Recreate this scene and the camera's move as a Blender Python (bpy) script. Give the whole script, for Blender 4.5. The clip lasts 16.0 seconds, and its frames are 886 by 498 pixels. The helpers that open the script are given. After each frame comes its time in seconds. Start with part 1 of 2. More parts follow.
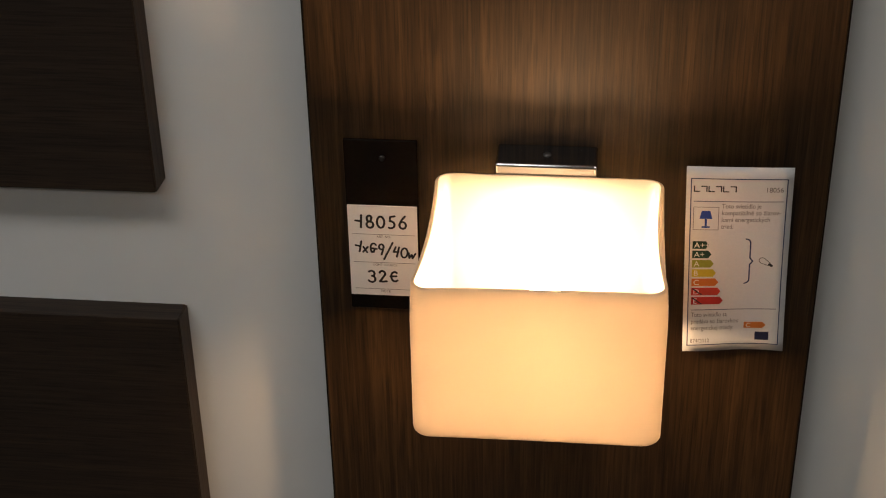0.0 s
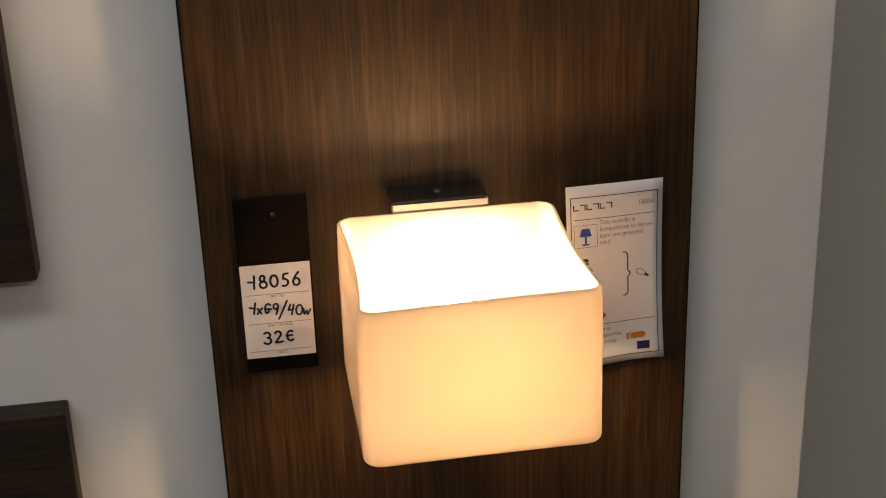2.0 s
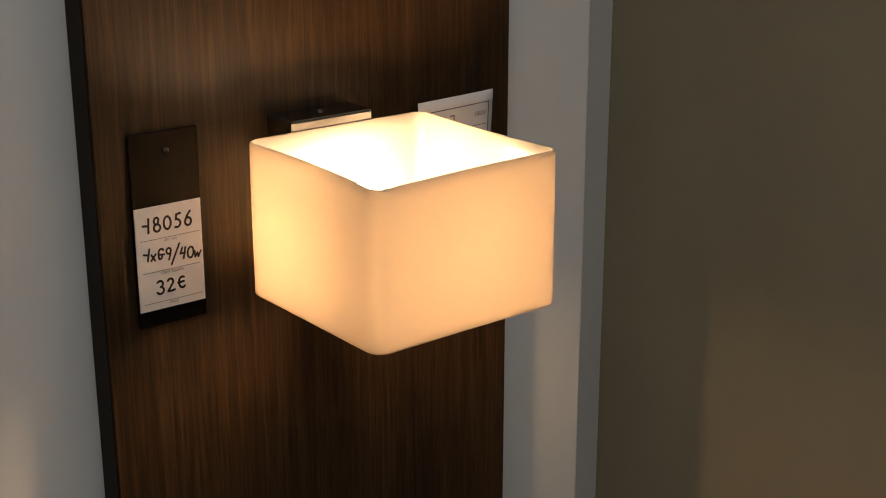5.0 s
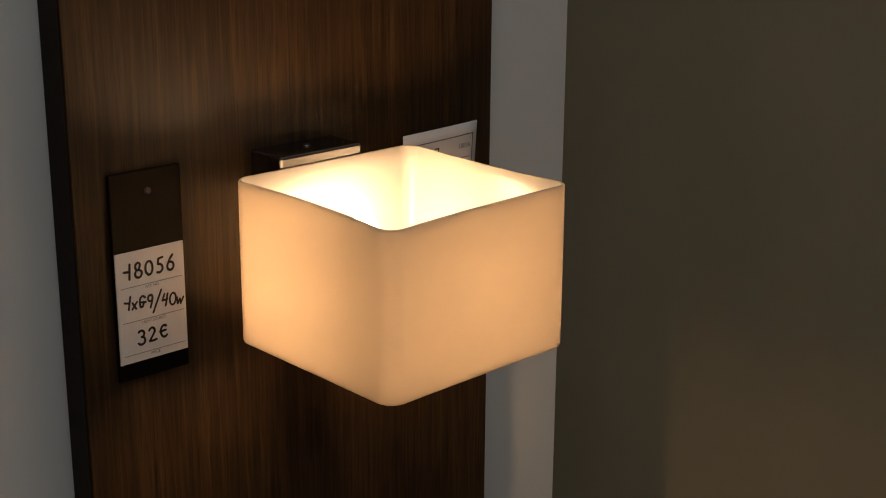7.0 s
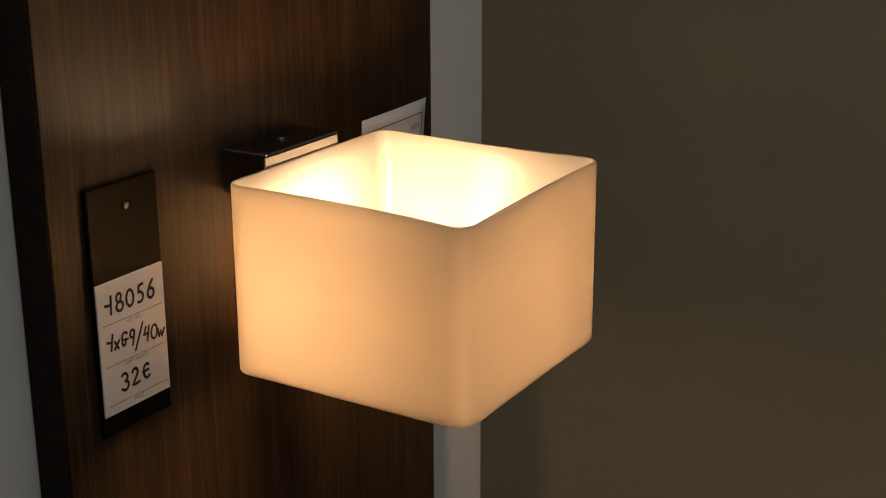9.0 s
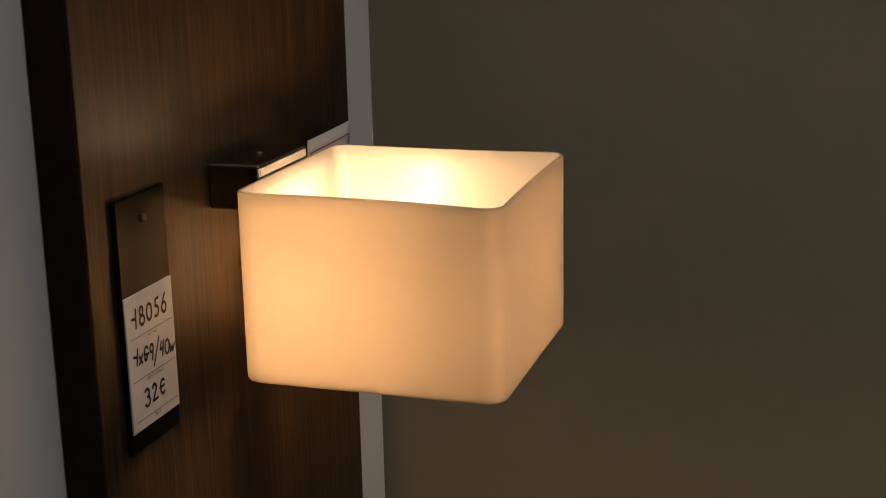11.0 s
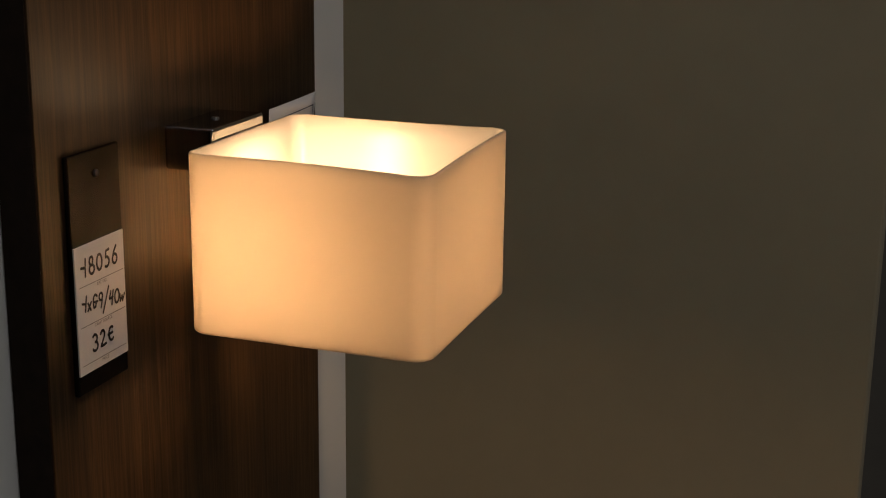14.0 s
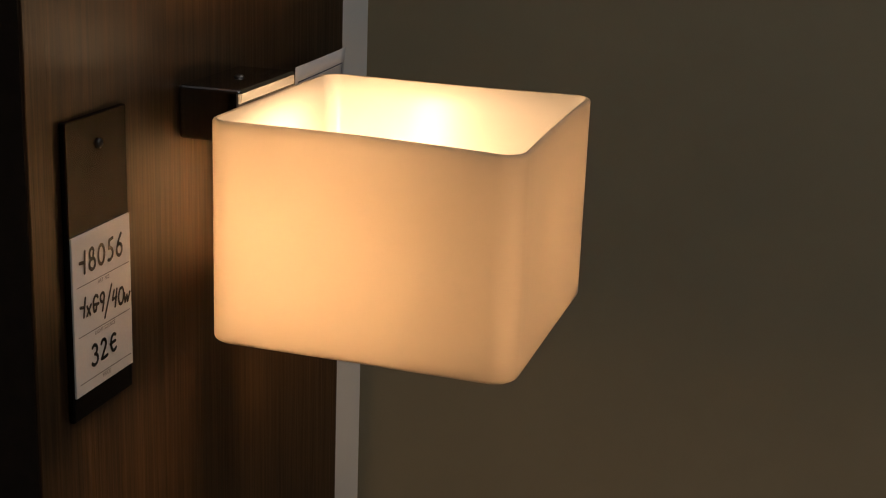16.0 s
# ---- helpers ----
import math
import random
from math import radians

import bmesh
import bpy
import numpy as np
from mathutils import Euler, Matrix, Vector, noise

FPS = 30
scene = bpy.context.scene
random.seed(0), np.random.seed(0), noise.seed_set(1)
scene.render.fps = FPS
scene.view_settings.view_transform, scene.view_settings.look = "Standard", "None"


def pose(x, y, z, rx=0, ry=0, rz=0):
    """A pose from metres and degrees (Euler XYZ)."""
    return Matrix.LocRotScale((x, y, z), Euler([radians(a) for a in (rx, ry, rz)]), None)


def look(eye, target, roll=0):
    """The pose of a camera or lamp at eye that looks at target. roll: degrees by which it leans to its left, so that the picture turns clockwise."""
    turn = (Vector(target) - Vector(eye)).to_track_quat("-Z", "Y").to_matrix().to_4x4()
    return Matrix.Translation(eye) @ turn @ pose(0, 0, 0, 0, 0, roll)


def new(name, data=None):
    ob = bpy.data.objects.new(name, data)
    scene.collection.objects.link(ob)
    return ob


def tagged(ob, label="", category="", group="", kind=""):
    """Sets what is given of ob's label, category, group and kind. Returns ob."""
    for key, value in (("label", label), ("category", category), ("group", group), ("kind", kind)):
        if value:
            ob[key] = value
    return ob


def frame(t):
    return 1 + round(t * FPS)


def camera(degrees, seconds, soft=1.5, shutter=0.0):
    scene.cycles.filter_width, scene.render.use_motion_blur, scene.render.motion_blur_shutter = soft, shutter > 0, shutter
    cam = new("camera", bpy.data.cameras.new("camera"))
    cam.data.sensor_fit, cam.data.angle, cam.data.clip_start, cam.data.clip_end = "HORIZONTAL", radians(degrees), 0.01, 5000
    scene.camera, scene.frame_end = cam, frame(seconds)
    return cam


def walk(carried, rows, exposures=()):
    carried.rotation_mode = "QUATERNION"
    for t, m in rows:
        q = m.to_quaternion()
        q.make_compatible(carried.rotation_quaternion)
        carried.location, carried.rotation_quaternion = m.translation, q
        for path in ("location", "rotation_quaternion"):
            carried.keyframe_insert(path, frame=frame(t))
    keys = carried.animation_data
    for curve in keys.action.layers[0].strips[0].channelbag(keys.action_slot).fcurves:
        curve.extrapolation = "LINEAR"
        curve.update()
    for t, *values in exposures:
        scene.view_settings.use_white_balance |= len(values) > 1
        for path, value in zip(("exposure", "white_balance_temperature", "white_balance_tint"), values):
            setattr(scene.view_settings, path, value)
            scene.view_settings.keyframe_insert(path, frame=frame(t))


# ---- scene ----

# ---------------------------------------------------------------- camera
cam = camera(34.25, 16.0, soft=1.1)
PATH = [
    (0.0, 0.0267, -0.7184, 1.6885, 6.99, -28.96, -1.12),
    (0.5, 0.0186, -0.7148, 1.6862, 6.06, -28.50, -1.22),
    (1.0, -0.0086, -0.7089, 1.6746, 2.97, -26.65, -2.02),
    (1.5, -0.0433, -0.7137, 1.6481, -1.35, -25.36, -2.04),
    (2.0, -0.1049, -0.7592, 1.6435, -8.03, -23.21, -1.94),
    (2.5, -0.1896, -0.8103, 1.6403, -13.91, -22.48, -0.70),
    (3.0, -0.2471, -0.8285, 1.6297, -17.28, -19.38, 0.73),
    (3.5, -0.3110, -0.7745, 1.6139, -23.28, -17.82, 0.24),
    (4.0, -0.3739, -0.7388, 1.5879, -29.81, -17.76, -0.27),
    (4.5, -0.4146, -0.7120, 1.5480, -35.11, -18.68, -0.04),
    (5.0, -0.4434, -0.6814, 1.5342, -38.45, -18.07, -0.06),
    (5.2, -0.4546, -0.6708, 1.5261, -39.98, -16.60, 0.01),
    (7.3, -0.4688, -0.5777, 1.5284, -45.05, -17.09, 0.45),
    (7.5, -0.4755, -0.5512, 1.5139, -47.52, -16.84, 0.41),
    (8.0, -0.4852, -0.4962, 1.5023, -52.08, -18.32, 0.05),
    (8.5, -0.4913, -0.4731, 1.5046, -54.75, -18.13, 0.64),
    (9.0, -0.5141, -0.4154, 1.5106, -58.44, -17.84, -0.31),
    (9.2, -0.5269, -0.4008, 1.5164, -60.24, -18.68, -0.08),
    (11.3, -0.6270, -0.2955, 1.4754, -72.75, -13.94, -1.26),
    (11.5, -0.6391, -0.3047, 1.4853, -71.88, -13.80, -0.43),
    (12.0, -0.6665, -0.3664, 1.4809, -69.88, -14.70, 0.54),
    (12.5, -0.6857, -0.3904, 1.4889, -69.66, -14.70, 0.74),
    (13.0, -0.6848, -0.3934, 1.4910, -69.75, -14.14, 0.74),
    (13.5, -0.6627, -0.3785, 1.4854, -70.47, -15.01, 1.10),
    (14.0, -0.6328, -0.3482, 1.4776, -71.21, -14.84, 0.68),
    (14.5, -0.6106, -0.3114, 1.4703, -72.16, -15.32, 1.22),
    (15.0, -0.5943, -0.2912, 1.4666, -72.48, -15.61, 1.35),
    (15.5, -0.5689, -0.2735, 1.4592, -73.31, -15.72, 2.14),
    (16.0, -0.5315, -0.2602, 1.4556, -73.41, -16.26, 2.18),
]


def held(x, y, z, yaw, pitch, roll):
    """The pose of the camera from its place, heading, tilt and lean."""
    yaw, pitch = radians(yaw), radians(pitch)
    ahead = Vector((-math.sin(yaw) * math.cos(pitch), math.cos(yaw) * math.cos(pitch), math.sin(pitch)))
    return look((x, y, z), Vector((x, y, z)) + ahead, roll)


EXPOSURES = [(0.0, 0.15), (0.5, 0.24), (2.0, 0.32), (3.5, 0.2), (4.0, 0.27), (5.0, -0.08), (7.5, -0.72), (9.0, -0.7), (12.5, -0.72), (16.0, -0.68)]
walk(cam, [(row[0], held(*row[1:])) for row in PATH], EXPOSURES)

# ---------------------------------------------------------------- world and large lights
# power of the ceiling lamps added out of view for general light
ROOM_FILL = 6.0
BULB = 305.0
world = bpy.data.worlds.new("world")
scene.world = world
world.use_nodes = True
world.node_tree.nodes["Background"].inputs["Color"].default_value = (0.5, 0.5, 0.5, 1)
world.node_tree.nodes["Background"].inputs["Strength"].default_value = 0.02


def ceiling_fill(x, y, sx, sy, watts, colour):
    data = bpy.data.lights.new("added_ceiling_glow", "AREA")
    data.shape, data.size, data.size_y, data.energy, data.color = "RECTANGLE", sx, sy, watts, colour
    ob = new("added_ceiling_glow", data)
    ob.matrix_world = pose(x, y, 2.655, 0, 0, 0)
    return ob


# unseen lamps, added and weighted to balance the light on the walls
ADDED_CEILING_LIGHTS = [(0.98, -0.55), (-0.6, -0.8), (-1.0, -2.3), (0.6, -2.3)]
for lx, ly in ADDED_CEILING_LIGHTS:
    ceiling_fill(lx, ly, 1.1, 0.28, ROOM_FILL * (0.65 if ly < -1 else 0.5 if lx > 0 else 0.95), (1.0, 0.968, 0.922))


# ---------------------------------------------------------------- materials
def node_material(name):
    m = bpy.data.materials.new(name)
    m.use_nodes = True
    t = m.node_tree
    return m, t, t.nodes["Principled BSDF"]


def add(tree, kind, **values):
    n = tree.nodes.new(kind)
    for key, value in values.items():
        n.inputs[key].default_value = value
    return n


def coords(tree, scale):
    tc = add(tree, "ShaderNodeTexCoord")
    mp = add(tree, "ShaderNodeMapping", Scale=scale)
    tree.links.new(tc.outputs["Object"], mp.inputs["Vector"])
    return mp.outputs["Vector"]


def noise_node(tree, scale, detail=3.0, rough=0.55, distortion=0.0):
    n = add(tree, "ShaderNodeTexNoise", Scale=1.0, Detail=detail, Roughness=rough, Distortion=distortion)
    tree.links.new(coords(tree, scale), n.inputs["Vector"])
    return n.outputs["Fac"]


def ramp(tree, fac, stops):
    r = add(tree, "ShaderNodeValToRGB")
    while len(r.color_ramp.elements) < len(stops):
        r.color_ramp.elements.new(0.5)
    for e, (at, c) in zip(r.color_ramp.elements, stops):
        e.position, e.color = at, (*c, 1)
    tree.links.new(fac, r.inputs["Fac"])
    return r.outputs["Color"]


def mixed(tree, fac, a, b, mode="MIX"):
    n = tree.nodes.new("ShaderNodeMix")
    n.data_type, n.blend_type = "RGBA", mode
    if isinstance(fac, (int, float)):
        n.inputs["Factor"].default_value = fac
    else:
        tree.links.new(fac, n.inputs["Factor"])
    tree.links.new(a, n.inputs["A"])
    tree.links.new(b, n.inputs["B"])
    return n.outputs["Result"]


def bump(tree, bsdf, height, strength, distance):
    b = add(tree, "ShaderNodeBump", Strength=strength, Distance=distance)
    tree.links.new(height, b.inputs["Height"])
    tree.links.new(b.outputs["Normal"], bsdf.inputs["Normal"])


def wood_material(name, along, dark, mid, light, rough):
    """Fine-grained stained veneer; along: the axis (0 x, 2 z) of the grain."""
    m, t, p = node_material(name)

    def stretch(across, length):
        s = [across, across, across]
        s[along] = length
        return tuple(s)

    fine = noise_node(t, stretch(430, 9), 4, 0.55, 0.12)
    pores = noise_node(t, stretch(900, 30), 2, 0.5)
    broad = noise_node(t, stretch(30, 1.5), 4, 0.6, 1.1)
    streaks = noise_node(t, stretch(120, 3.2), 3, 0.55, 0.5)
    tone = mixed(t, 0.5, ramp(t, fine, [(0.36, dark), (0.50, mid), (0.66, light)]), ramp(t, broad, [(0.25, dark), (0.5, mid), (0.8, light)]))
    tone = mixed(t, 0.4, tone, ramp(t, streaks, [(0.3, dark), (0.5, mid), (0.75, light)]))
    dots = ramp(t, pores, [(0.38, (0.30, 0.27, 0.23)), (0.50, (1, 1, 1))])
    colour = mixed(t, 0.7, tone, dots, "MULTIPLY")
    t.links.new(colour, p.inputs["Base Color"])
    gloss = add(t, "ShaderNodeMapRange")
    gloss.inputs["To Min"].default_value, gloss.inputs["To Max"].default_value = rough + 0.14, rough - 0.10
    t.links.new(fine, gloss.inputs["Value"])
    t.links.new(gloss.outputs["Result"], p.inputs["Roughness"])
    p.inputs["Specular IOR Level"].default_value = 0.38
    bump(t, p, fine, 0.36, 0.0005)
    return m


def paint_material(name, low, high, grain=0.12):
    m, t, p = node_material(name)
    patch = noise_node(t, (5, 5, 5), 5, 0.6)
    t.links.new(ramp(t, patch, [(0.3, low), (0.7, high)]), p.inputs["Base Color"])
    p.inputs["Roughness"].default_value = 0.75
    roller = noise_node(t, (330, 330, 330), 3, 0.6)
    bump(t, p, roller, grain, 0.0006)
    return m


def plain(name, colour, rough=0.5, metal=0.0, grain=0.04, size=400, spec=0.5):
    m, t, p = node_material(name)
    n = noise_node(t, (size, size, size), 3, 0.6)
    low = tuple(c * (1 - grain) for c in colour)
    high = tuple(min(1, c * (1 + grain)) for c in colour)
    t.links.new(ramp(t, n, [(0.3, low), (0.7, high)]), p.inputs["Base Color"])
    p.inputs["Roughness"].default_value, p.inputs["Metallic"].default_value = rough, metal
    p.inputs["Specular IOR Level"].default_value = spec
    return m


def opal_glass():
    """White opal glass: scatters the light of the bulb through its wall, with a satin surface."""
    m, t, p = node_material("opal_glass")
    cloud = noise_node(t, (16, 16, 16), 3, 0.5)
    tint = ramp(t, cloud, [(0.3, (0.755, 0.656, 0.538)), (0.7, (0.795, 0.696, 0.575))])
    thin = add(t, "ShaderNodeBsdfTranslucent")
    body = add(t, "ShaderNodeBsdfDiffuse")
    skin = add(t, "ShaderNodeBsdfGlossy", Roughness=0.28)
    skin.inputs["Color"].default_value = (1, 1, 1, 1)
    t.links.new(tint, thin.inputs["Color"])
    body.inputs["Color"].default_value = (0.43, 0.415, 0.385, 1)
    haze = add(t, "ShaderNodeBsdfRefraction", Roughness=0.75, IOR=1.04)
    t.links.new(tint, haze.inputs["Color"])
    pass_on = add(t, "ShaderNodeMixShader", Fac=0.06)
    t.links.new(thin.outputs[0], pass_on.inputs[1])
    t.links.new(haze.outputs[0], pass_on.inputs[2])
    mix = add(t, "ShaderNodeMixShader", Fac=0.47)
    t.links.new(pass_on.outputs[0], mix.inputs[1])
    t.links.new(body.outputs[0], mix.inputs[2])
    fres = add(t, "ShaderNodeFresnel", IOR=1.22)
    coat = add(t, "ShaderNodeMixShader")
    t.links.new(fres.outputs[0], coat.inputs[0])
    t.links.new(mix.outputs[0], coat.inputs[1])
    t.links.new(skin.outputs[0], coat.inputs[2])
    t.links.new(coat.outputs[0], t.nodes["Material Output"].inputs["Surface"])
    return m


def glowing(name, colour, strength):
    m, t, p = node_material(name)
    p.inputs["Base Color"].default_value = (*colour, 1)
    p.inputs["Emission Color"].default_value = (*colour, 1)
    p.inputs["Emission Strength"].default_value = strength
    return m


WOOD = wood_material("walnut_veneer", 2, (0.011, 0.0049, 0.0014), (0.033, 0.0157, 0.0048), (0.098, 0.052, 0.0190), 0.44)
WENGE = wood_material("wenge_veneer", 0, (0.012, 0.007, 0.004), (0.023, 0.0130, 0.0072), (0.045, 0.026, 0.014), 0.6)
WHITE_PAINT = paint_material("white_wall_paint", (0.72, 0.72, 0.71), (0.78, 0.78, 0.77))
TAUPE_PAINT = paint_material("taupe_wall_paint", (0.385, 0.328, 0.225), (0.440, 0.376, 0.258))
CEILING_PAINT = paint_material("ceiling_paint", (0.76, 0.76, 0.75), (0.80, 0.80, 0.79))
FLOOR_TILE = plain("grey_brown_floor", (0.20, 0.18, 0.155), 0.5, 0, 0.15, 25)
ROOM_PAINT = paint_material("brown_grey_wall_paint", (0.15, 0.14, 0.125), (0.19, 0.175, 0.155))
# shade on the walnut board's unlit sides, put into a near-black brown
EDGE_SHADE = plain("black_brown_edge_shade", (0.016, 0.0085, 0.0045), 0.55, 0, 0.25, 120, 0.15)
EDGE_WENGE = wood_material("wenge_edge_band", 2, (0.016, 0.009, 0.005), (0.030, 0.0172, 0.0095), (0.052, 0.030, 0.0165), 0.6)
OPAL = opal_glass()
CHROME = plain("chrome", (0.36, 0.36, 0.37), 0.09, 1.0, 0.03)
DULL_STEEL = plain("dull_dark_steel", (0.09, 0.085, 0.08), 0.4, 1.0)
STEEL = plain("screw_steel", (0.22, 0.21, 0.20), 0.35, 1.0)
CERAMIC = plain("white_ceramic", (0.8, 0.79, 0.76), 0.4)
BULB_GLOW = glowing("halogen_glow", (1.0, 0.64, 0.35), BULB)
BLACK_PLASTIC = plain("black_acrylic", (0.008, 0.0055, 0.004), 0.25, 0, 0.1, 400, 0.08)
PAPER = plain("white_paper", (0.78, 0.77, 0.76), 0.7, 0, 0.03, 900)
LABEL_PAPER = plain("label_paper", (0.72, 0.72, 0.73), 0.5, 0, 0.03, 900)
MARKER = plain("black_marker_ink", (0.012, 0.010, 0.010), 0.45)
GREY_INK = plain("grey_print", (0.16, 0.15, 0.15), 0.6)
NAVY_INK = plain("navy_print", (0.020, 0.035, 0.11), 0.6)
BLUE_INK = plain("blue_print", (0.015, 0.06, 0.33), 0.6)
BLACK_INK = plain("black_print", (0.02, 0.02, 0.022), 0.6)
WHITE_INK = plain("white_print", (0.8, 0.8, 0.8), 0.6)
FRAME_WHITE = plain("white_enamel", (0.8, 0.8, 0.8), 0.35)
DIFFUSER = glowing("diffuser_glow", (0.95, 0.98, 1.0), 1.0)


# ---------------------------------------------------------------- mesh helpers
def box_bm(x0, x1, y0, y1, z0, z1, bevel=0.0, segments=2):
    bm = bmesh.new()
    bmesh.ops.create_cube(bm, size=1.0)
    for v in bm.verts:
        v.co = Vector(((x0 + x1) / 2 + v.co.x * (x1 - x0), (y0 + y1) / 2 + v.co.y * (y1 - y0), (z0 + z1) / 2 + v.co.z * (z1 - z0)))
    if bevel:
        bmesh.ops.bevel(bm, geom=bm.edges[:], offset=bevel, segments=segments, profile=0.5, affect="EDGES")
    return bm


def part(name, bm, material, parent=None, label="", smooth=False):
    me = bpy.data.meshes.new(name)
    bm.normal_update()
    bm.to_mesh(me)
    bm.free()
    me.materials.append(material)
    for f in me.polygons:
        f.use_smooth = smooth
    ob = new(name, me)
    if parent:
        ob.parent = parent
        ob.matrix_parent_inverse = parent.matrix_world.inverted()
    if label:
        tagged(ob, label)
    return ob


def thing(name, base, label, category, group="", kind=""):
    ob = new(name)
    ob.location = base
    ob.matrix_world = Matrix.Translation(base)
    ob.empty_display_size = 0.02
    return tagged(ob, label, category, group, kind)


def loft(rings, close_first=True, close_last=True):
    """A skin over rings of equally many points."""
    bm = bmesh.new()
    rows = [[bm.verts.new(p) for p in ring] for ring in rings]
    n = len(rows[0])
    for a, b in zip(rows, rows[1:]):
        for i in range(n):
            bm.faces.new((a[i], a[(i + 1) % n], b[(i + 1) % n], b[i]))
    if close_first:
        bm.faces.new(rows[0][::-1])
    if close_last:
        bm.faces.new(rows[-1])
    bmesh.ops.recalc_face_normals(bm, faces=bm.faces[:])
    return bm


def rounded_ring(cx, cy, hx, hy, r, z, n=8, between=9):
    """A rounded rectangle of half sizes hx, hy at the height z, with points along its sides."""
    corners = []
    for sx, sy, a0 in ((1, 1, 0), (-1, 1, 90), (-1, -1, 180), (1, -1, 270)):
        for k in range(n + 1):
            a = radians(a0 + 90 * k / n)
            corners.append((cx + sx * (hx - r) + r * math.cos(a), cy + sy * (hy - r) + r * math.sin(a), z))
    out = []
    for k, (x, y, h) in enumerate(corners):
        out.append((x, y, h))
        if k % (n + 1) == n:
            u, v, h = corners[(k + 1) % len(corners)]
            out += [(x + (u - x) * i / (between + 1), y + (v - y) * i / (between + 1), h) for i in range(1, between + 1)]
    return out


def turned(profile, x, y, z, n=20):
    """A solid turned about the upright axis at x, y: rows of radius and height above z."""
    return loft([[(x + r * math.cos(2 * math.pi * k / n), y + r * math.sin(2 * math.pi * k / n), z + h) for k in range(n)] for r, h in profile])


# ---------------------------------------------------------------- the room
Z = 1.35  # height of the shade's rim above the floor
WALL_Y = 0.019  # face of the display wall; the board stands proud of it


def structure(name, bm, material, label, category):
    ob = part(name, bm, material)
    return tagged(ob, label, category, kind="structure")


structure("wall_display", box_bm(-2.2, 0.2403, WALL_Y, 0.33, 0.0, 2.7, 0.0012), WHITE_PAINT, "white painted plaster display wall behind the wooden boards", "wall")
structure("wall_recess", box_bm(0.2410, 0.4695, 0.226, 0.33, 0.0, 2.7), WHITE_PAINT, "white painted back of a shallow wall recess", "wall")
structure("wall_side", box_bm(0.4700, 0.5600, -0.323, 0.33, 0.0, 2.7, 0.002), TAUPE_PAINT, "taupe painted partition beside the recess", "wall")
structure("wall_beyond", box_bm(0.5605, 1.8, 0.226, 0.33, 0.0, 2.7), ROOM_PAINT, "plain brown-grey wall beyond the partition", "wall")
structure("wall_left", box_bm(-2.3, -2.2, -3.3, 0.33, 0.0, 2.7), ROOM_PAINT, "plain brown-grey wall closing the showroom", "wall")
structure("wall_right", box_bm(1.8, 1.9, -3.3, 0.33, 0.0, 2.7), ROOM_PAINT, "plain brown-grey wall closing the showroom", "wall")
structure("wall_rear", box_bm(-2.2, 1.8, -3.3, -3.2, 0.0, 2.7), ROOM_PAINT, "plain brown-grey rear wall of the showroom", "wall")
structure("floor", box_bm(-2.3, 1.9, -3.3, 0.33, -0.1, 0.0), FLOOR_TILE, "plain grey-brown showroom floor", "floor")
structure("ceiling", box_bm(-2.3, 1.9, -3.3, 0.33, 2.7, 2.8), CEILING_PAINT, "plain white showroom ceiling", "ceiling")


# panel body, out of view, that goes with each added lamp
def added_ceiling_light(x, y):
    t = thing("added_ceiling_light", (x, y, 2.7), "flat white ceiling panel, unseen, added to light the room", "ceiling light", "ceiling lights")
    part("frame", box_bm(x - 0.6, x + 0.6, y - 0.18, y + 0.18, 2.675, 2.7, 0.004), FRAME_WHITE, t)
    part("diffuser", box_bm(x - 0.56, x + 0.56, y - 0.15, y + 0.15, 2.668, 2.6745, 0.002), DIFFUSER, t, "glowing diffuser of the added panel")


for lx, ly in ADDED_CEILING_LIGHTS:
    added_ceiling_light(lx, ly)

# ---------------------------------------------------------------- wooden display boards
BOARDS = "wooden display boards"


def display_board(x0, x1, z0, z1, face, label, edge_tone):
    """A veneered board with dark strips on its upright edges, hung flat on the wall."""
    t = thing("display_board", ((x0 + x1) / 2, WALL_Y / 2, z0), label, "display board", BOARDS)
    back = WALL_Y - 0.0005
    part("panel", box_bm(x0 + 0.0008, x1 - 0.0008, 0.0, back, z0, z1, 0.0007), face, t)
    part("edge_strip", box_bm(x0, x0 + 0.0007, 0.0006, back - 0.0003, z0 + 0.0006, z1 - 0.0006), edge_tone, t, "thin dark strip on the upright edge")
    part("edge_strip", box_bm(x1 - 0.0007, x1, 0.0006, back - 0.0003, z0 + 0.0006, z1 - 0.0006), edge_tone, t, "thin dark strip on the upright edge")
    return t


display_board(-0.1353, 0.1512, Z - 0.62, Z + 0.55, WOOD, "tall brown walnut-veneered display board with fine vertical grain", EDGE_SHADE)
display_board(-0.62, -0.2273, Z - 0.0325, Z + 0.36, WENGE, "dark wenge display board with horizontal grain, mounted higher", EDGE_WENGE)
display_board(-0.62, -0.2234, Z - 0.51, Z - 0.1184, WENGE, "dark wenge display board with horizontal grain, mounted lower", EDGE_WENGE)


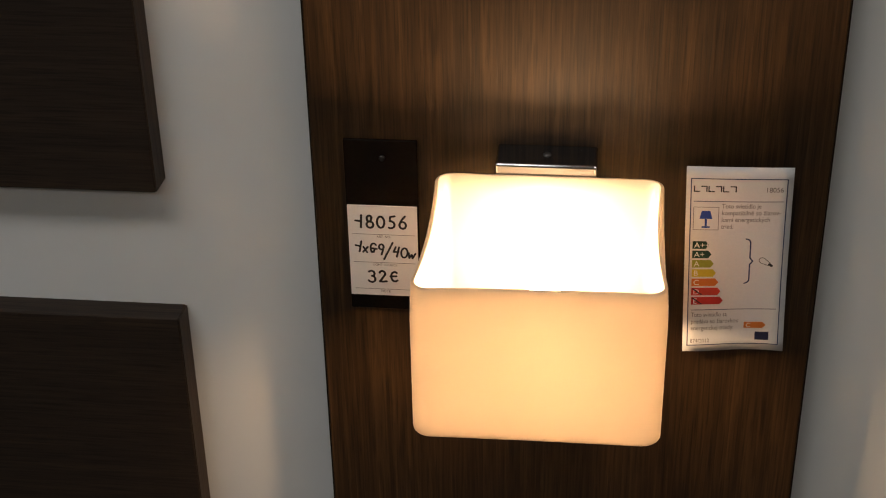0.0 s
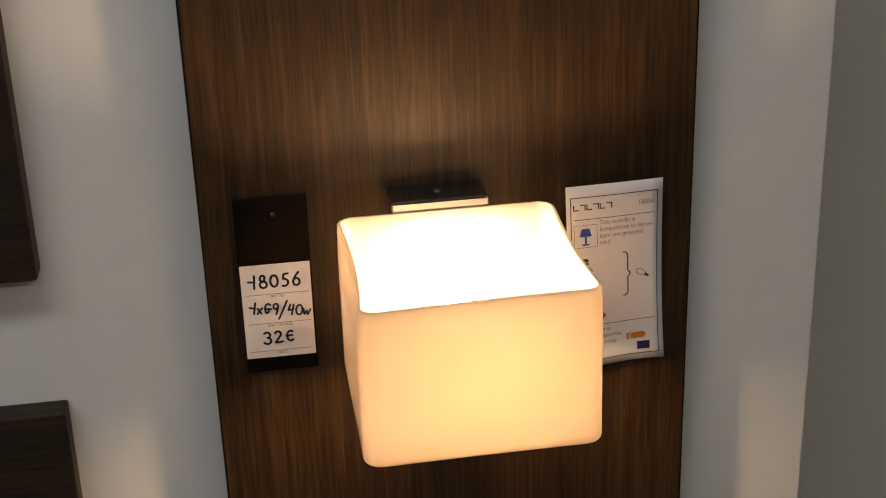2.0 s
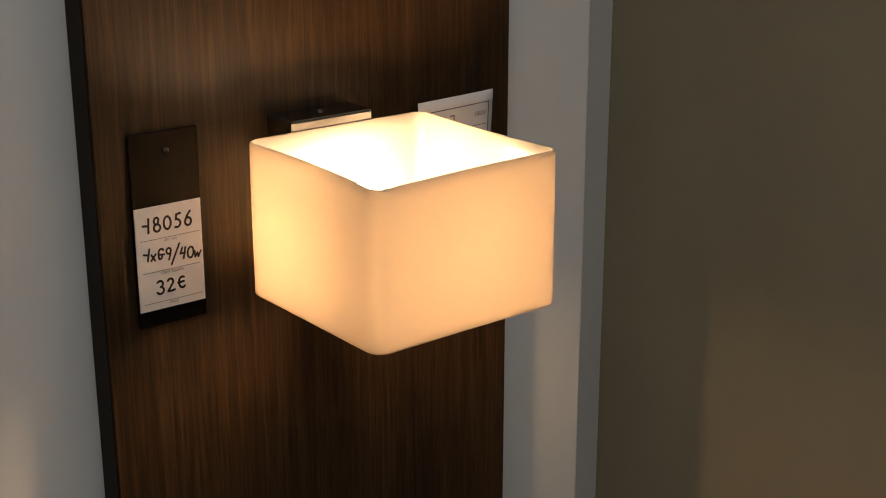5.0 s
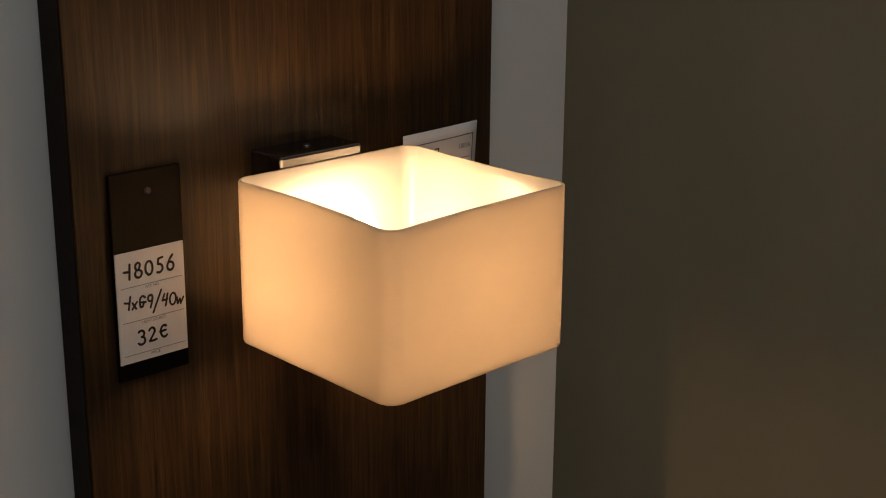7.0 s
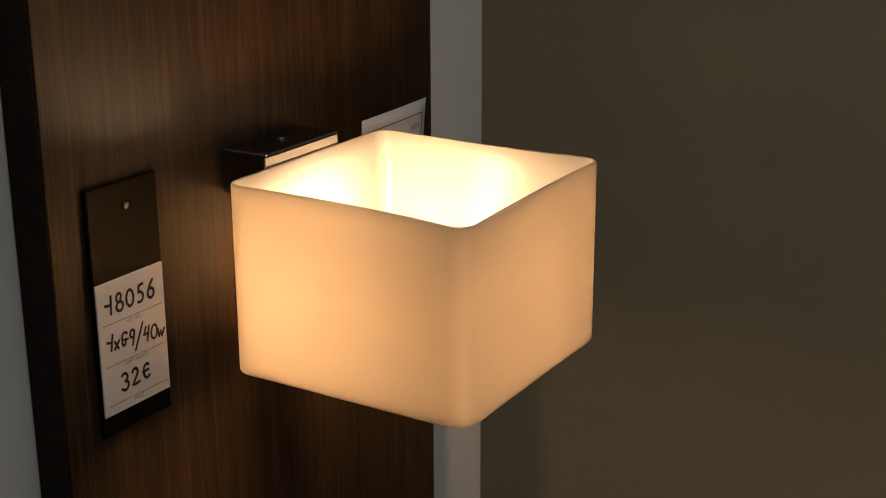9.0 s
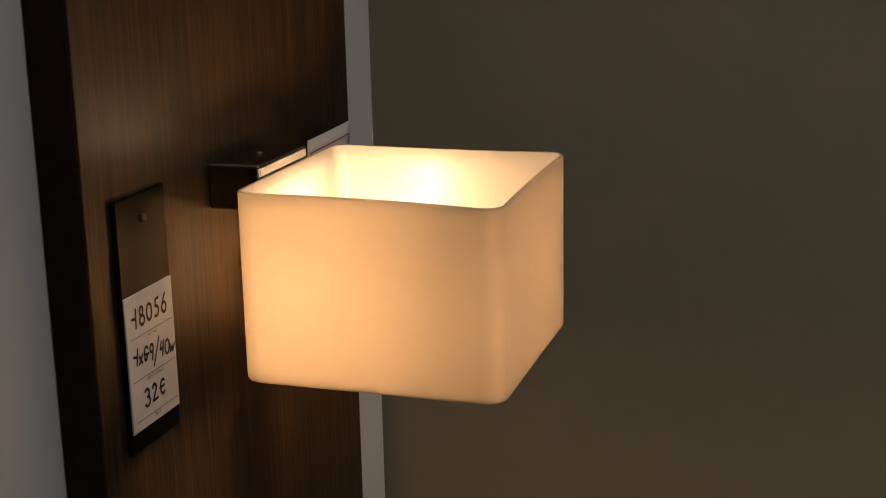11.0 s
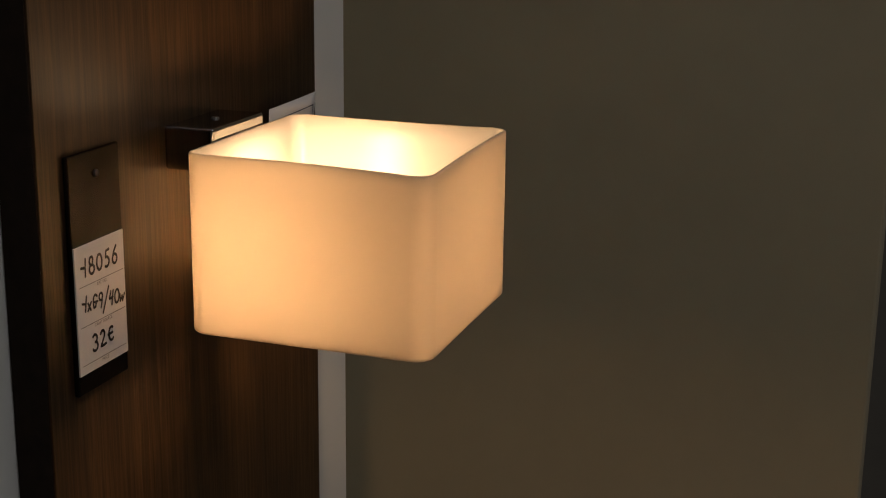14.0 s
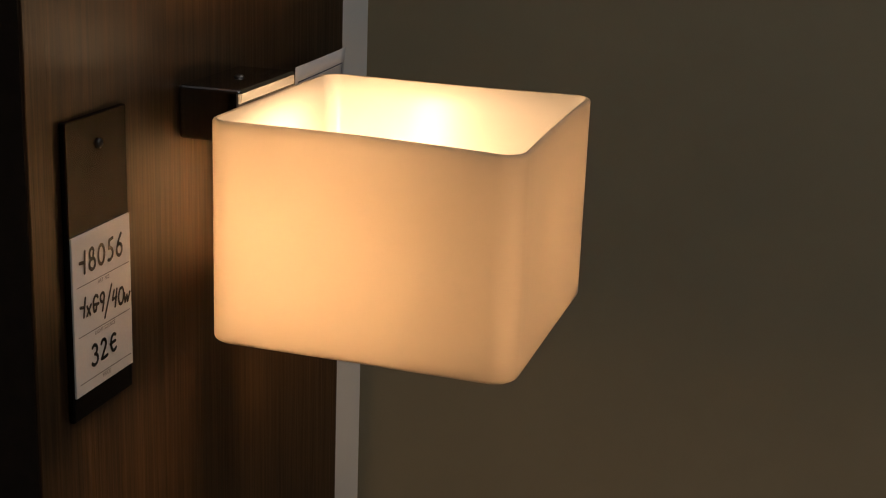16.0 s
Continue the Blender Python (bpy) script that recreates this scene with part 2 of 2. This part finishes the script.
# ---------------------------------------------------------------- wall lamp
def shade_bm(cx, y0, y1, hx, top, bottom, r, wall):
    cy, hy = (y0 + y1) / 2, (y1 - y0) / 2
    rings = []
    foot, lip = 0.0018, wall / 2

    def ring(inset, z):
        rings.append(rounded_ring(cx, cy, hx - inset, hy - inset, max(r - inset, 0.002), z))

    for k in range(5):
        a = radians(90 * k / 4)
        ring(foot * (1 - math.sin(a)), bottom + foot * (1 - math.cos(a)))
    for k in range(1, 16):
        ring(0, bottom + foot + (top - lip - bottom - foot) * k / 16)
    ring(0, top - 0.0012)
    ring(0.0003, top - 0.0004)
    ring(0.0010, top)
    ring(0.0016, top)
    ring(0.0019, top - 0.0004)
    ring(wall - 0.0003, top - 0.0050)
    for k in range(15):
        ring(wall, top - 0.006 - (top - 0.006 - bottom - 0.0055) * k / 15)
    ring(wall, bottom + 0.003)
    rings.append(rings[0])
    # the side walls are drawn in a little towards the middle of the rim
    pinched = []
    for row in rings:
        moved = []
        for x, y, z in row:
            along, near = (y - cy) / hy, max(0.0, 1 - (top - z) / 0.026)
            pull = 0.0034 * near ** 2 * max(0.0, 1 - along * along) * (1 - 0.25 * along)
            side = max(-1.0, min(1.0, (x - cx) / (hx * 0.9)))
            # hand-made glass: the rim sinks at one front corner, the foot sits low there
            u, v = min(1.0, max(0.0, (hx - (x - cx)) / (2 * hx))), min(1.0, max(0.0, (y1 - y) / (y1 - y0)))
            low = v ** 1.3 * u ** 2.6
            high = max(0.0, min(1.0, (z - bottom) / (top - bottom)))
            moved.append((x - pull * side, y, z - 0.0025 * low * high + 0.0010 * (1 - low) * (1 - high)))
        pinched.append(moved)
    bm = loft(pinched, False, False)
    bmesh.ops.remove_doubles(bm, verts=bm.verts[:], dist=1e-6)
    bmesh.ops.recalc_face_normals(bm, faces=bm.faces[:])
    return bm


def wall_lamp():
    t = thing("wall_lamp", (0, 0, Z), "lit wall lamp with square opal glass shade on chrome bracket", "wall lamp")
    bracket = part("bracket", box_bm(-0.0296, 0.0252, -0.0268, -0.0002, Z - 0.015, Z + 0.0063, 0.0016, 3), CHROME, t, "polished chrome wall bracket")
    screw = turned([(0.0021, 0.0), (0.0021, 0.0005), (0.0014, 0.0010)], -0.002, -0.0135, Z + 0.0063, 16)
    part("screw", screw, STEEL, bracket, "small round screw head", True)
    part("shade", shade_bm(0.0, -0.1478, -0.0266, 0.0612, Z + 0.0004, Z - 0.0868, 0.0100, 0.0027), OPAL, t, "square white opal glass shade, glowing warm", True)
    socket = box_bm(-0.009, 0.009, -0.0690, -0.0304, Z - 0.0828, Z - 0.0700, 0.002)
    part("socket", socket, CERAMIC, t, "white ceramic lamp socket")
    bulb = turned([(0.0045, 0.0), (0.0080, 0.005), (0.0086, 0.028), (0.0072, 0.042), (0.0030, 0.048)], 0.0, -0.058, Z - 0.0698, 18)
    part("bulb", bulb, BULB_GLOW, t, "small lit halogen capsule bulb", True)
    return t


wall_lamp()


# ---------------------------------------------------------------- writing
def text_bm(words, size, width=None):
    """The built-in font's letters as a flat mesh, from the origin to the right and up."""
    data = bpy.data.curves.new("letters", "FONT")
    data.body, data.size = words, size
    data.resolution_u = 3
    ob = bpy.data.objects.new("letters", data)
    scene.collection.objects.link(ob)
    bpy.context.view_layer.update()
    me = ob.evaluated_get(bpy.context.evaluated_depsgraph_get()).to_mesh()
    bm = bmesh.new()
    bm.from_mesh(me)
    ob.to_mesh_clear()
    bpy.data.objects.remove(ob)
    bpy.data.curves.remove(data)
    if width and bm.verts:
        most = max(v.co.x for v in bm.verts)
        for v in bm.verts:
            v.co.x *= width / most
    return bm


def rect_bm(x0, z0, x1, z1, nx=1, nz=1):
    """A flat grid in the plane of u (right) and w (up)."""
    bm = bmesh.new()
    grid = [[bm.verts.new((x0 + (x1 - x0) * i / nx, z0 + (z1 - z0) * k / nz, 0)) for i in range(nx + 1)] for k in range(nz + 1)]
    for k in range(nz):
        for i in range(nx):
            bm.faces.new((grid[k][i], grid[k][i + 1], grid[k + 1][i + 1], grid[k + 1][i]))
    return bm


def poly_bm(points):
    bm = bmesh.new()
    bm.faces.new([bm.verts.new((x, y, 0)) for x, y in points])
    bmesh.ops.triangulate(bm, faces=bm.faces[:])
    return bm


def line_bm(points, width, closed=False):
    """A pen line of even width through the points, with round ends."""
    bm = bmesh.new()
    pts = [Vector((x, y, 0)) for x, y in points]
    pairs = list(zip(pts, pts[1:])) + ([(pts[-1], pts[0])] if closed else [])
    for a, b in pairs:
        d = (b - a).normalized() if (b - a).length > 1e-9 else Vector((1, 0, 0))
        s = Vector((-d.y, d.x, 0)) * width / 2
        bm.faces.new([bm.verts.new(p) for p in (a - s, b - s, b + s, a + s)])
    for p in pts:
        ring = [bm.verts.new(p + Vector((math.cos(a), math.sin(a), 0)) * width / 2) for a in (k * math.pi / 4 for k in range(8))]
        bm.faces.new(ring)
    return bm


def place_bm(bm, where):
    for v in bm.verts:
        v.co = where(v.co.x, v.co.y, v.co.z)
    return bm


def arc(cx, cy, rx, ry, a0, a1, n=10):
    return [(cx + rx * math.cos(radians(a0 + (a1 - a0) * k / n)), cy + ry * math.sin(radians(a0 + (a1 - a0) * k / n))) for k in range(n + 1)]


# pen strokes of the handwriting, each in a cell one high
PEN = {
    "1": [[(0.0, 0.55), (0.42, 0.50)], [(0.46, 1.0), (0.40, 0.0)]],
    "8": [arc(0.28, 0.74, 0.20, 0.25, 60, 300) + arc(0.30, 0.25, 0.25, 0.26, 100, -250, 16) + [(0.36, 0.52), (0.44, 0.86)]],
    "0": [arc(0.30, 0.48, 0.27, 0.46, 80, 445, 18)],
    "5": [[(0.50, 1.0), (0.18, 0.95), (0.14, 0.58)] + arc(0.20, 0.30, 0.28, 0.29, 95, -120, 12)],
    "6": [[(0.46, 1.02), (0.22, 0.72)] + arc(0.28, 0.28, 0.24, 0.28, 165, 500, 16)],
    "x": [[(0.0, 0.50), (0.36, 0.02)], [(0.38, 0.55), (0.02, 0.0)]],
    "G": [arc(0.28, 0.62, 0.24, 0.34, 40, 200) + [(0.08, 0.30), (0.16, 0.10), (0.34, 0.14), (0.40, 0.44)], [(0.16, 0.48), (0.58, 0.48)]],
    "9": [arc(0.22, 0.74, 0.20, 0.25, 20, 380, 16) + [(0.38, 0.40), (0.30, 0.0)]],
    "/": [[(0.52, 1.30), (-0.06, -0.42)]],
    "4": [[(0.16, 0.92), (0.02, 0.42), (0.44, 0.50)], [(0.44, 0.95), (0.34, 0.0)]],
    "w": [[(0.0, 0.55), (0.10, 0.06), (0.28, 0.42), (0.38, 0.06), (0.58, 0.55)]],
    "3": [arc(0.22, 0.74, 0.24, 0.24, 140, -80) + arc(0.22, 0.26, 0.28, 0.27, 85, -150, 12)],
    "2": [arc(0.24, 0.74, 0.22, 0.24, 160, -30) + [(0.02, 0.06), (0.22, 0.04), (0.56, 0.08)]],
    "€": [arc(0.34, 0.50, 0.28, 0.42, 55, 310, 12), [(0.0, 0.52), (0.46, 0.54)]],
}


def handwriting_bm(words, height, advance, pen):
    bm = bmesh.new()
    x = 0.0
    for n, c in enumerate(words):
        for stroke in PEN[c]:
            line = line_bm([(x + px * height, py * height) for px, py in stroke], pen)
            me = bpy.data.meshes.new("stroke")
            line.to_mesh(me)
            line.free()
            bm.from_mesh(me)
            bpy.data.meshes.remove(me)
        x += advance[n] * height
    for k, f in enumerate(bm.faces):
        for v in f.verts:
            v.co.z = (k % 7) * 0.000004
    return bm


# ---------------------------------------------------------------- price card in its holder
def price_holder():
    t = thing("price_holder", (-0.0946, 0, Z - 0.05), "glossy black price holder with a handwritten white card", "price tag")
    body = part("body", box_bm(-0.1160, -0.0746, -0.0026, -0.0002, Z - 0.1022, Z + 0.0066, 0.0006), BLACK_PLASTIC, t, "glossy black acrylic strip")
    pin = turned([(0.0018, 0.0), (0.0018, 0.0008), (0.0012, 0.0013)], 0, 0, 0, 14)
    place_bm(pin, lambda x, y, z: Vector((-0.0943 + x, -0.0026 - z, Z - 0.0042 + y)))
    part("screw", pin, DULL_STEEL, body, "small dull screw head", True)
    x0, x1, z0, z1 = -0.1155, -0.0755, Z - 0.0926, Z - 0.0339
    card = part("card", box_bm(x0, x1, -0.0034, -0.0027, z0, z1), PAPER, t, "white paper card")

    def on_card(u, w, d=0.0):
        return Vector((x0 + u, -0.00355 - d, z0 + w))

    def put(name, bm, u, w, mat, label="", tilt=0.0, d=0.0):
        c, s = math.cos(radians(tilt)), math.sin(radians(tilt))
        return part(name, place_bm(bm, lambda x, y, z: on_card(u + x * c - y * s, w + x * s + y * c, z + d)), mat, card, label)

    for n, (w, words, long) in enumerate(((0.0402, "ART. NO.", 0.0082), (0.0218, "LIGHT SOURCE", 0.0142), (0.0041, "PRICE", 0.0056))):
        put("rule", rect_bm(0.0024, w, 0.0384, w + 0.0003), 0, 0, GREY_INK)
        put("printed_caption", text_bm(words, 0.0022, long), 0.0205 - long / 2, w - 0.0020, GREY_INK)
    put("handwriting", handwriting_bm("18056", 0.0078, (0.78, 0.80, 0.84, 0.80, 0.7), 0.00130), 0.0044, 0.0447, MARKER, "black handwritten number", 0, 0.0001)
    put("handwriting", handwriting_bm("1xG9/40w", 0.0068, (0.68, 0.58, 0.72, 0.62, 0.66, 0.64, 0.66, 0.5), 0.00115), 0.0034, 0.0292, MARKER, "black handwritten lamp type", -7, 0.0001)
    put("handwriting", handwriting_bm("32€", 0.0076, (0.82, 0.86, 0.8), 0.00130), 0.0108, 0.0088, MARKER, "black handwritten price", 1, 0.0001)
    return t


price_holder()


# ---------------------------------------------------------------- energy label
LABEL_W, LABEL_H = 0.0570, 0.1178


def on_label(u, w, d=0.0):
    """u from the left, w from the top down; the sheet hangs turned a little and bows away from the board."""
    a, b = u / LABEL_W, w / LABEL_H
    bow = 0.0046 + 0.0030 * (2 * b - 1) ** 2 + 0.0012 * math.sin(3.2 * b + 2.0 * a) + 0.0014 * (a - 0.5) * (1 - b) + 0.0011 * b ** 4 * math.cos(5.6 * a - 0.5)
    c, s = math.cos(radians(2.3)), math.sin(radians(2.3))
    x, z = u * c + w * s, u * s - w * c
    return Vector((0.0732 + x, -bow - d, Z - 0.0010 + z))


def energy_label():
    t = thing("energy_label", on_label(LABEL_W / 2, LABEL_H / 2), "white printed energy label sheet taped to the board, slightly curled", "label")
    bm = bmesh.new()
    nx, nz = 8, 16
    front = [[bm.verts.new(on_label(LABEL_W * i / nx, LABEL_H * k / nz)) for i in range(nx + 1)] for k in range(nz + 1)]
    back = [[bm.verts.new(on_label(LABEL_W * i / nx, LABEL_H * k / nz, -0.00025)) for i in range(nx + 1)] for k in range(nz + 1)]
    for k in range(nz):
        for i in range(nx):
            bm.faces.new((front[k][i], front[k + 1][i], front[k + 1][i + 1], front[k][i + 1]))
            bm.faces.new((back[k][i], back[k][i + 1], back[k + 1][i + 1], back[k + 1][i]))
    rim = [(0, i) for i in range(nx)] + [(k, nx) for k in range(nz)] + [(nz, i) for i in range(nx, 0, -1)] + [(k, 0) for k in range(nz, 0, -1)]
    for (ka, ia), (kb, ib) in zip(rim, rim[1:] + rim[:1]):
        bm.faces.new((front[ka][ia], front[kb][ib], back[kb][ib], back[ka][ia]))
    bmesh.ops.recalc_face_normals(bm, faces=bm.faces[:])
    sheet = part("sheet", bm, LABEL_PAPER, t, "", True)

    def put(name, bm, u, w, mat, label="", lift=0.00012):
        return part(name, place_bm(bm, lambda x, y, z: on_label(u + x, w - y, lift + z)), mat, sheet, label)

    def rule(u0, w0, u1, w1, mat=NAVY_INK, name="rule"):
        put(name, rect_bm(u0, -w1, u1, -w0, max(1, round((u1 - u0) / 0.006)), max(1, round((w1 - w0) / 0.006))), 0, 0, mat)

    # border
    l, r, top, low, e = 0.0024, 0.0542, 0.0071, 0.1141, 0.00055
    rule(l, top, r, top + e, name="border")
    rule(l, low - e, r, low, name="border")
    rule(l, top + e, l + e, low - e, name="border")
    rule(r - e, top + e, r, low - e, name="border")
    rule(0.0042, 0.0213, 0.0522, 0.0217)
    rule(0.0044, 0.0909, 0.0522, 0.0913)
    # maker's mark as plain strokes
    for k in range(6):
        u = 0.0044 + 0.0039 * k
        put("maker_mark", line_bm([(u, 0.0032), (u, 0.0), (u + 0.0028, 0.0)] if k % 2 == 0 else [(u, 0.0032), (u + 0.0028, 0.0032), (u + 0.0028, 0.0)], 0.0007), 0, 0.0153, BLACK_INK)
    put("printed_number", text_bm("18056", 0.0044, 0.0096), 0.0424, 0.0155, GREY_INK)
    # lamp pictogram in a box
    for a, b, c, d in ((0.0042, 0.0250, 0.0181, 0.0253), (0.0042, 0.0393, 0.0181, 0.0396), (0.0042, 0.0253, 0.0045, 0.0393), (0.0178, 0.0253, 0.0181, 0.0393)):
        rule(a, b, c, d, GREY_INK, "picture_frame")
    put("lamp_picture", poly_bm([(-0.0035, 0.0), (0.0035, 0.0), (0.0023, 0.0050), (-0.0023, 0.0050)]), 0.0111, 0.0325, BLUE_INK)
    put("lamp_picture", rect_bm(-0.0006, -0.0046, 0.0006, -0.0001), 0.0111, 0.0325, BLUE_INK)
    put("lamp_picture", rect_bm(-0.0022, -0.0057, 0.0022, -0.0047), 0.0111, 0.0325, BLUE_INK)
    for k, (words, long) in enumerate((("Toto svietidlo je", 0.0212), ("kompatibilné so žiarov-", 0.0318), ("kami energetických", 0.0262), ("tried:", 0.0066))):
        put("printed_text", text_bm(words, 0.0041, long), 0.0195, 0.0257 + 0.0043 * k, GREY_INK)
    # energy classes
    bands = (("A++", (0.006, 0.045, 0.022)), ("A+", (0.008, 0.060, 0.030)), ("A", (0.32, 0.34, 0.035)), ("B", (0.62, 0.50, 0.03)), ("C", (0.62, 0.17, 0.02)), ("D", (0.50, 0.045, 0.025)), ("E", (0.45, 0.025, 0.020)))
    for k, (word, colour) in enumerate(bands):
        w, long, h = 0.0492 + 0.0060 * k, 0.0073 + 0.00146 * k, 0.0049
        ink = plain("class_ink", colour, 0.6)
        put("class_arrow", poly_bm([(0, 0), (long, 0), (long + 0.0018, h / 2), (long, h), (0, h)]), 0.0043, w + h / 2, ink)
        put("printed_class", text_bm(word, 0.0048), 0.0052, w + h / 2 - 0.0008, WHITE_INK, lift=0.00022)
    for k in (5, 6):
        put("cross_stroke", line_bm([(0.0008, 0.0042), (0.0058, 0.0004)], 0.0007), 0.0043, 0.0515 + 0.0060 * k, BLACK_INK, lift=0.0003)
    # brace and bulb
    brace = arc(0, 0.0118, 0.0026, 0.0026, 90, 0, 5) + [(0.0026, 0.0022), (0.0042, 0.0), (0.0026, -0.0022)] + arc(0, -0.0118, 0.0026, 0.0026, 0, -90, 5)
    put("brace", line_bm(brace, 0.0008), 0.0335, 0.0597, NAVY_INK)
    outline = arc(0, 0, 0.0022, 0.0018, 60, 300, 12) + [(0.0044, -0.0010), (0.0044, 0.0010)]
    tilt = radians(-34)
    turned_outline = [(x * math.cos(tilt) - y * math.sin(tilt), x * math.sin(tilt) + y * math.cos(tilt)) for x, y in outline]
    put("bulb_picture", line_bm(turned_outline, 0.00036, True), 0.0433, 0.0595, BLACK_INK)
    put("bulb_picture", line_bm([(0.0036, -0.0024), (0.0050, -0.0034)], 0.0015), 0.0433, 0.0595, BLACK_INK)
    # lower part
    for k, (words, long) in enumerate((("Toto svietidlo sa", 0.0202), ("predáva so žiarovkou", 0.0268), ("energetickej triedy:", 0.0242))):
        put("printed_text", text_bm(words, 0.0041, long), 0.0045, 0.0956 + 0.0043 * k, GREY_INK)
    put("class_arrow", poly_bm([(0, 0), (0.0104, 0), (0.0124, 0.0020), (0.0104, 0.0040), (0, 0.0040)]), 0.0345, 0.1036, plain("class_ink", (0.62, 0.19, 0.03), 0.6))
    put("printed_class", text_bm("C", 0.0040), 0.0356, 0.1031, WHITE_INK, lift=0.00022)
    put("flag", rect_bm(0, 0, 0.0078, 0.0053), 0.0409, 0.1113, plain("flag_ink", (0.010, 0.014, 0.055), 0.6))
    put("printed_number", text_bm("874/2012", 0.0034, 0.0109), 0.0043, 0.1122, GREY_INK)
    return t


energy_label()
